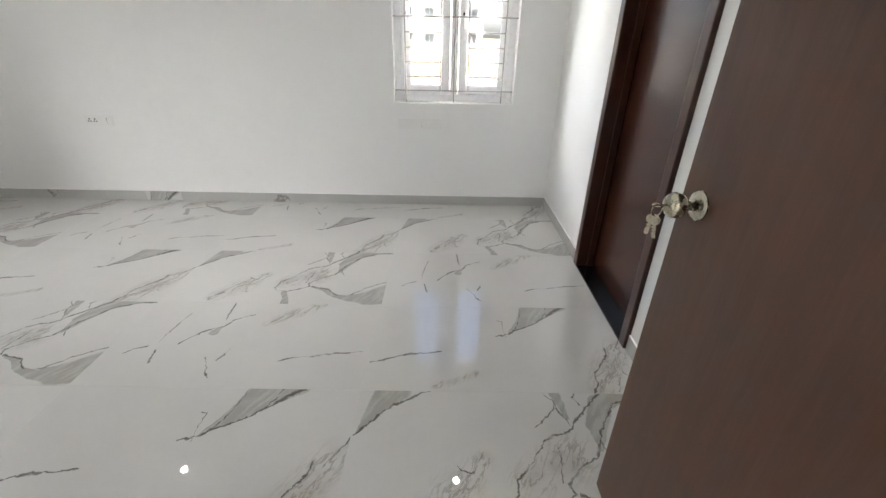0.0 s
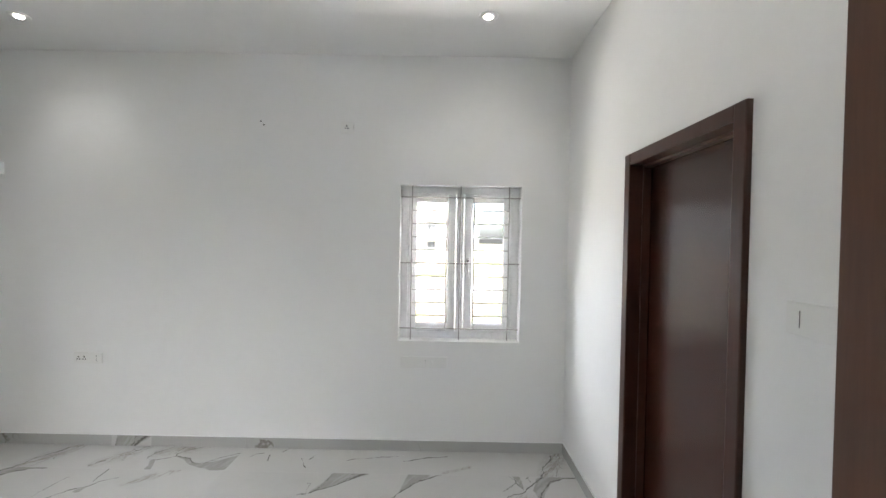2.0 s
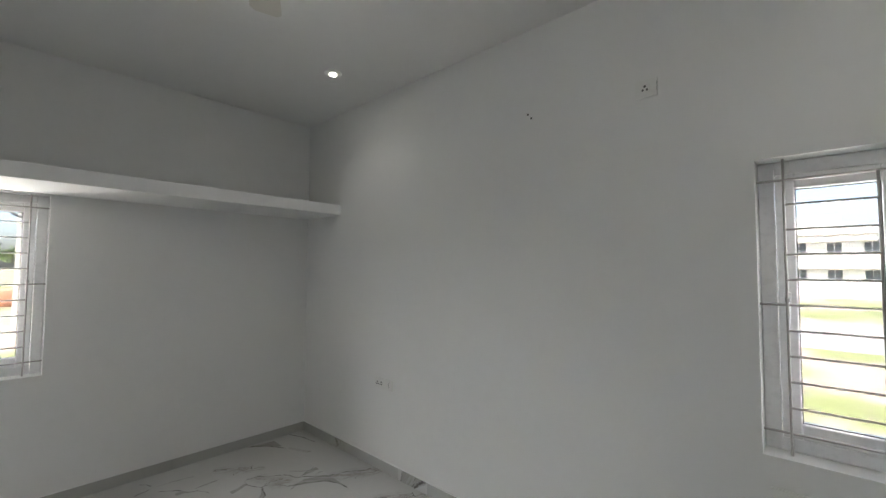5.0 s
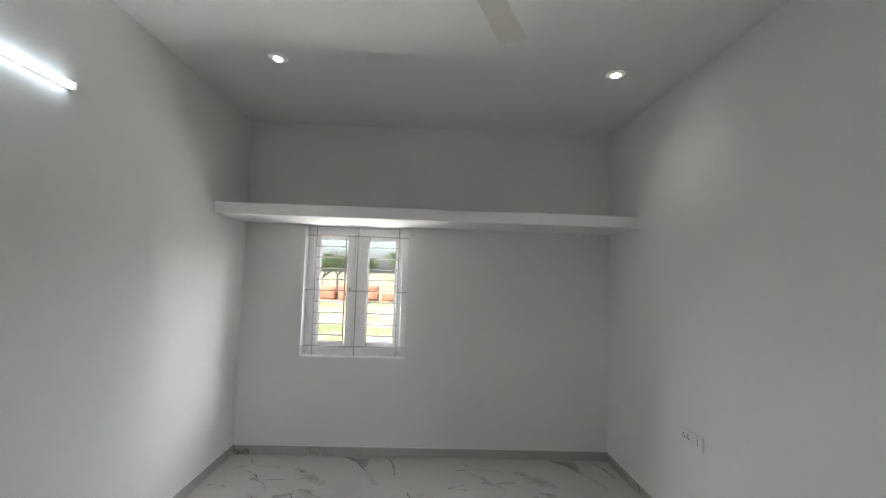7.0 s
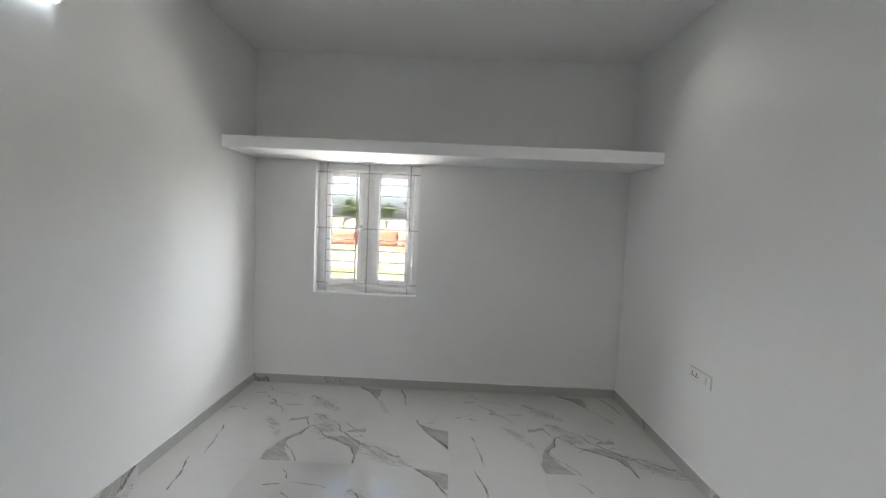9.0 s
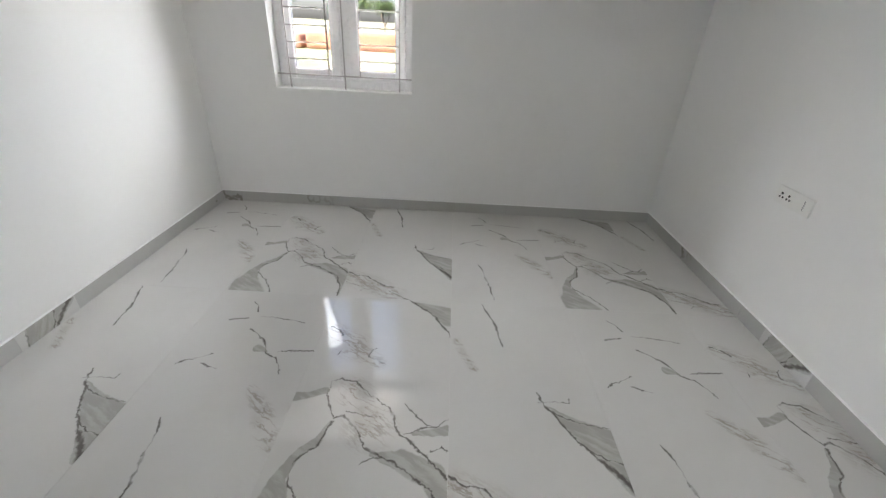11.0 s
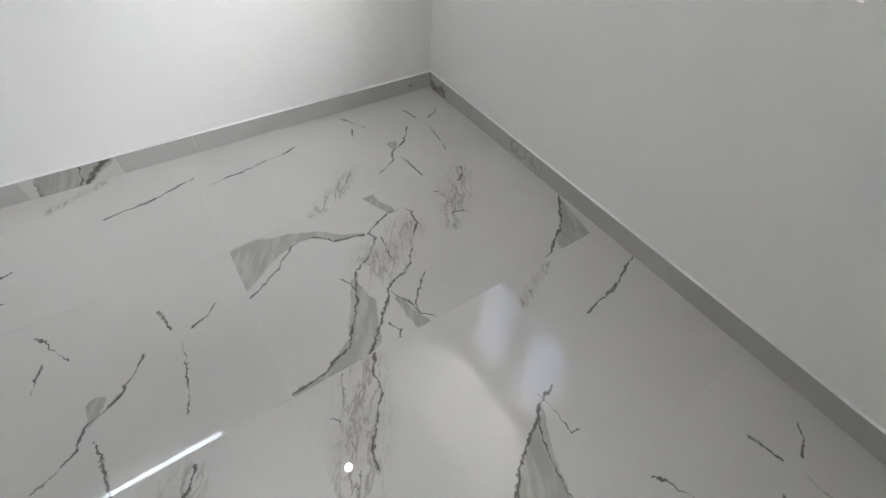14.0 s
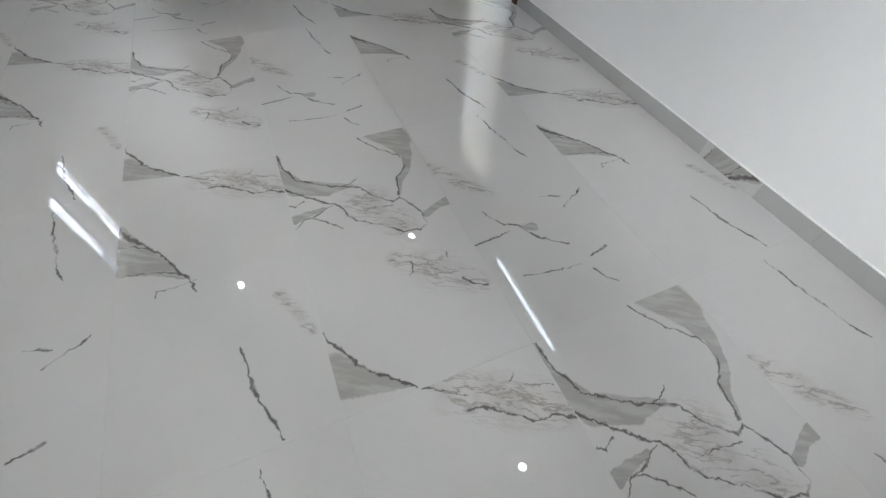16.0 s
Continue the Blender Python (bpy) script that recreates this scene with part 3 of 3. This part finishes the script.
TX0, TX1, TZ = -2.93, -1.78, 2.42
tl = empty("tube_light", pose((TX0 + TX1) / 2, YS, TZ), "lit white batten tube light on the wall", "wall light")
half = (TX1 - TX0) / 2
part("body", boxes((-half, 0.0005, -0.014, half, 0.010, 0.014), bevel=0.003), PLASTIC, tl)
tube = rod(bmesh.new(), (-half + 0.012, 0.025, 0.0), (half - 0.012, 0.025, 0.0), 0.0155, 20)
part("tube", tube, TUBE_GLOW, tl, "glowing white tube")
for s in (-1, 1):
    part("end_cap", boxes((s * half - 0.012, 0.0005, -0.017, s * half + 0.012, 0.046, 0.017), bevel=0.003), PLASTIC, tl, "white end cap")

FX, FY, FZ = -2.34, -1.58, 2.70
fan = empty("ceiling_fan", pose(FX, FY, FZ), "beige three-blade ceiling fan at rest", "ceiling fan")
part("canopy", turned([(0.065, H - FZ - 0.0005), (0.06, H - FZ - 0.03), (0.03, H - FZ - 0.06), (0.012, H - FZ - 0.065)], 28), FAN, fan)
part("rod", rod(bmesh.new(), (0, 0, 0.06), (0, 0, H - FZ - 0.05), 0.011, 14), FAN, fan)
part("motor", turned([(0.02, 0.07), (0.09, 0.055), (0.115, 0.02), (0.115, -0.015), (0.08, -0.045), (0.03, -0.055)], 36), FAN, fan)
FAN_TURN = 153.0
for i in range(3):
    q = Matrix.Rotation(radians(FAN_TURN + 120 * i), 4, "Z")
    arm = boxes((0.09, -0.022, -0.004, 0.20, 0.022, 0.001), bevel=0.001)
    arm.transform(q)
    part("blade_arm", arm, FAN, fan)
    bl = bmesh.new()
    w0, w1 = 0.052, 0.066
    outline = [(0.16, -w0), (0.58, -w1), (0.605, -w1 + 0.02), (0.605, w1 - 0.02), (0.58, w1), (0.16, w0)]
    top = [bl.verts.new((x, y, 0.006 + y * 0.14)) for x, y in outline]
    low = [bl.verts.new((x, y, 0.002 + y * 0.14)) for x, y in outline]
    bl.faces.new(top)
    bl.faces.new(low[::-1])
    for a in range(6):
        bl.faces.new((top[a], low[a], low[(a + 1) % 6], top[(a + 1) % 6]))
    bmesh.ops.recalc_face_normals(bl, faces=bl.faces)
    bl.transform(q)
    part("blade", bl, FAN, fan)

# ---------- outdoors ----------
GZ = -0.55
k = Mat("dry_ground", 0.9)
patch = k.ramp(k.noise(0.28, 7, rough=0.7), 0.44, 0.56)
tuft = k.noise(2.2, 6)
sand = k.mix(k.noise(0.9, 5), (0.25, 0.20, 0.15), (0.42, 0.37, 0.31))
grass = k.mix(tuft, (0.12, 0.15, 0.05), (0.26, 0.28, 0.11))
k.color(k.mix(patch, sand, grass)).bump(k.noise(6, 5), 0.6, 0.05)
GROUND = k.m
k = Mat("pale_road", 0.85)
k.color(k.mix(k.noise(1.2, 5), (0.34, 0.32, 0.30), (0.44, 0.42, 0.39))).bump(k.noise(30), 0.3, 0.01)
ROAD = k.m
k = Mat("leaf_green", 0.6)
info = k.t.nodes.new("ShaderNodeNewGeometry")
k.color(k.mix(info.outputs["Random Per Island"], (0.05, 0.09, 0.025), (0.12, 0.17, 0.05)))
LEAF = k.m
k = Mat("bark", 0.9)
k.color(k.mix(k.noise(12, 5), (0.10, 0.075, 0.055), (0.20, 0.16, 0.12))).bump(k.noise(25, 5), 0.6, 0.02)
BARK = k.m
k = Mat("far_window", 0.15)
k.color(k.mix(k.noise(3), (0.06, 0.07, 0.08), (0.11, 0.12, 0.13)))
FARWIN = k.m
k = Mat("brick_earth", 0.9)
k.color(k.mix(k.noise(2.5, 5), (0.40, 0.17, 0.10), (0.50, 0.26, 0.16))).bump(k.noise(14), 0.5, 0.03)
EARTH = k.m
k = Mat("concrete_pole", 0.8)
k.color(k.mix(k.noise(6, 4), (0.35, 0.34, 0.32), (0.45, 0.44, 0.42))).bump(k.noise(40), 0.3, 0.005)
CONC = k.m

structure("ground", boxes((-900, -900, GZ - 0.2, 900, 900, GZ)), GROUND, "dry sandy ground with patches of grass", "ground")
structure("road", boxes((-220, 13.0, GZ - 0.1, 220, 18.5, GZ + 0.02)), ROAD, "pale dusty road past the house", "road")
structure("foundation", boxes((XW - T, YS - T, GZ, XE + T, YN + T, -0.045)), OUT_PAINT, "plastered plinth under the room", "foundation")
bw_root = empty("boundary_wall", pose(0, 42, GZ), "low white plastered boundary wall across the field", "wall")
for i in range(18):
    part("panel", boxes((-60 + i * 7, -0.1, 0, -53.3 + i * 7, 0.1, 1.25), bevel=0.02), OUT_PAINT, bw_root)
    part("post", boxes((-53.3 + i * 7, -0.16, 0, -53.0 + i * 7, 0.16, 1.45), bevel=0.02), OUT_PAINT, bw_root)


def house(x, y, w, d, storeys, label):
    root = empty("house", pose(x, y, GZ), label, "house")
    hh = storeys * 3.1
    part("wall", boxes((-w / 2, 0, 0, w / 2, d, hh), bevel=0.03), OUT_PAINT, root)
    part("roof", boxes((-w / 2 - 0.3, -0.5, hh, w / 2 + 0.3, d + 0.3, hh + 0.18), (-w / 2, -0.02, hh + 0.18, w / 2, 0.18, hh + 1.0), (-w * 0.2, d * 0.3, hh + 0.18, w * 0.25, d * 0.8, hh + 2.5), bevel=0.03), OUT_PAINT, root)
    n = max(2, round(w / 3.2))
    for s in range(storeys):
        for i in range(n):
            cx = -w / 2 + w * (i + 0.5) / n
            z = s * 3.1 + 0.95
            win = part("window", boxes((cx - 0.7, -0.05, z - 0.06, cx + 0.7, 0.06, z), (cx - 0.7, -0.05, z + 1.25, cx + 0.7, 0.06, z + 1.31), (cx - 0.7, -0.05, z, cx - 0.62, 0.06, z + 1.25), (cx + 0.62, -0.05, z, cx + 0.7, 0.06, z + 1.25),
                                       (cx - 0.03, -0.05, z, cx + 0.03, 0.06, z + 1.25)), UPVC, root)
            part("pane", boxes((cx - 0.62, -0.02, z, cx + 0.62, -0.004, z + 1.25)), FARWIN, win, "dark far window pane")
        part("sunshade", boxes((-w / 2 + 0.3, -0.6, s * 3.1 + 2.35, w / 2 - 0.3, -0.002, s * 3.1 + 2.45), bevel=0.01), OUT_PAINT, root)
    return root


house(-3, 62, 15, 10, 2, "white two-storey house beyond the field")
house(-24, 70, 12, 9, 1, "low white single-storey house beyond the field")
house(24, 76, 14, 10, 2, "white two-storey house half hidden by trees")
house(-64, 12, 12, 10, 1, "low pale house beyond the western field")


def tree(x, y, h, seed, label):
    rng = random.Random(seed)
    root = empty("tree", pose(x, y, GZ), label, "tree")
    bm = bmesh.new()
    tips = []

    def limb(p, d, length, r, level):
        q = p + d * length
        m = Matrix.Translation((p + q) / 2) @ d.to_track_quat("Z", "Y").to_matrix().to_4x4()
        bmesh.ops.create_cone(bm, cap_ends=True, segments=7, radius1=r, radius2=r * 0.65, depth=length, matrix=m)
        if level == 0:
            tips.append(q)
            return
        for _ in range(3 if level > 1 else 4):
            side = Vector((rng.uniform(-1, 1), rng.uniform(-1, 1), rng.uniform(0.1, 0.9))).normalized()
            limb(q, (d * 0.5 + side).normalized(), length * rng.uniform(0.55, 0.8), r * 0.6, level - 1)

    limb(Vector((0, 0, -0.05)), Vector((0, 0, 1)), h * 0.32, h * 0.028, 3)
    part("trunk", bm, BARK, root)
    verts, faces = [], []
    for tip in tips:
        for _ in range(24):
            c = tip + Vector((rng.gauss(0, 1), rng.gauss(0, 1), rng.gauss(0, 0.7))) * h * 0.075
            a = Vector((rng.uniform(-1, 1), rng.uniform(-1, 1), rng.uniform(-1, 1))).normalized()
            b = a.orthogonal().normalized()
            s = h * rng.uniform(0.018, 0.034)
            n = len(verts)
            verts += [c - a * s, c + b * s * 0.5, c + a * s, c - b * s * 0.5 + a.cross(b) * s * 0.2]
            faces.append((n, n + 1, n + 2, n + 3))
    me = bpy.data.meshes.new("crown")
    me.from_pydata([tuple(v) for v in verts], [], faces)
    me.materials.append(LEAF)
    crown = new("crown", me)
    crown.parent = root


rng = random.Random(5)
for i in range(14):
    tree(-42 - rng.uniform(0, 14), -26 + i * 3.6 + rng.uniform(-1, 1), rng.uniform(4.4, 6.2), 20 + i, "leafy green tree beyond the western field")
for x, y, h in ((9, 50, 6.0), (14, 56, 7.0), (-14, 52, 5.0), (32, 58, 7.5), (-30, 56, 6.0)):
    tree(x, y, h, int(x * 7 + y), "leafy green tree behind the boundary wall")

eb = empty("earth_bank", pose(-33, -2, GZ), "reddish stacked brick and earth bank in the field", "earth bank")
for i in range(10):
    part("heap", boxes((-0.7 - 0.1 * (i % 3), -16 + i * 3.2, -0.02, 0.7, -13.1 + i * 3.2, 0.75 + 0.14 * (i % 4)), bevel=0.22), EARTH, eb)
pole = empty("utility_pole", pose(-19, -1.55, GZ), "grey concrete utility pole with cable brackets", "utility pole")
pm = bmesh.new()
bmesh.ops.create_cone(pm, cap_ends=True, segments=12, radius1=0.16, radius2=0.10, depth=7.5, matrix=Matrix.Translation((0, 0, 3.75)))
part("post", pm, CONC, pole)
part("crossarm", boxes((-0.06, -0.9, 6.6, 0.06, 0.9, 6.72), (-0.06, -0.6, 5.8, 0.06, 0.6, 5.9), bevel=0.01), CONC, pole)
coil = bmesh.new()
cp = [Vector((0.2, 0.45 * math.cos(q), 4.2 + 0.6 * math.sin(q))) for q in [2 * math.pi * i / 24 for i in range(24)]]
for i in range(24):
    rod(coil, cp[i], cp[(i + 1) % 24], 0.035, 6)
part("cable_coil", coil, GASKET, pole, "hanging black cable coil")

# ---------- floor tiles ----------
floor = structure("floor", boxes((XW - T, YS - T, -0.14, XE + T, YN + T, -0.0012)), GROUT, "glossy white marble-look tile floor with grey veins", "floor")
TX, TY = 1.2015, 0.6
full = {}


def tile_mesh(key, w, h, material):
    if key not in full:
        bm = boxes((0.0003, 0.0003, -0.0115, w - 0.0003, h - 0.0003, 0.0), bevel=0.0003)
        me = bpy.data.meshes.new("tile")
        bm.to_mesh(me)
        bm.free()
        me.materials.append(material)
        full[key] = me
    return full[key]


for c in range(4):
    for r in range(6):
        y0 = -3.32 + r * TY
        h = TY if r < 5 else 0.32 - 0.0005
        kind = (r - c) % 3
        ob = new("tile", tile_mesh((kind, r == 5), TX, h, (MARBLE_C, MARBLE_A, MARBLE_B)[kind]))
        ob.location = (XW + 0.004 + c * TX, y0, 0)
        ob.parent = floor
entry_strip = part("tile", boxes((EX0 + 0.06, YS - T, -0.0115, EX1 - 0.06, -3.321, 0.0), bevel=0.0006), MARBLE_C, floor)
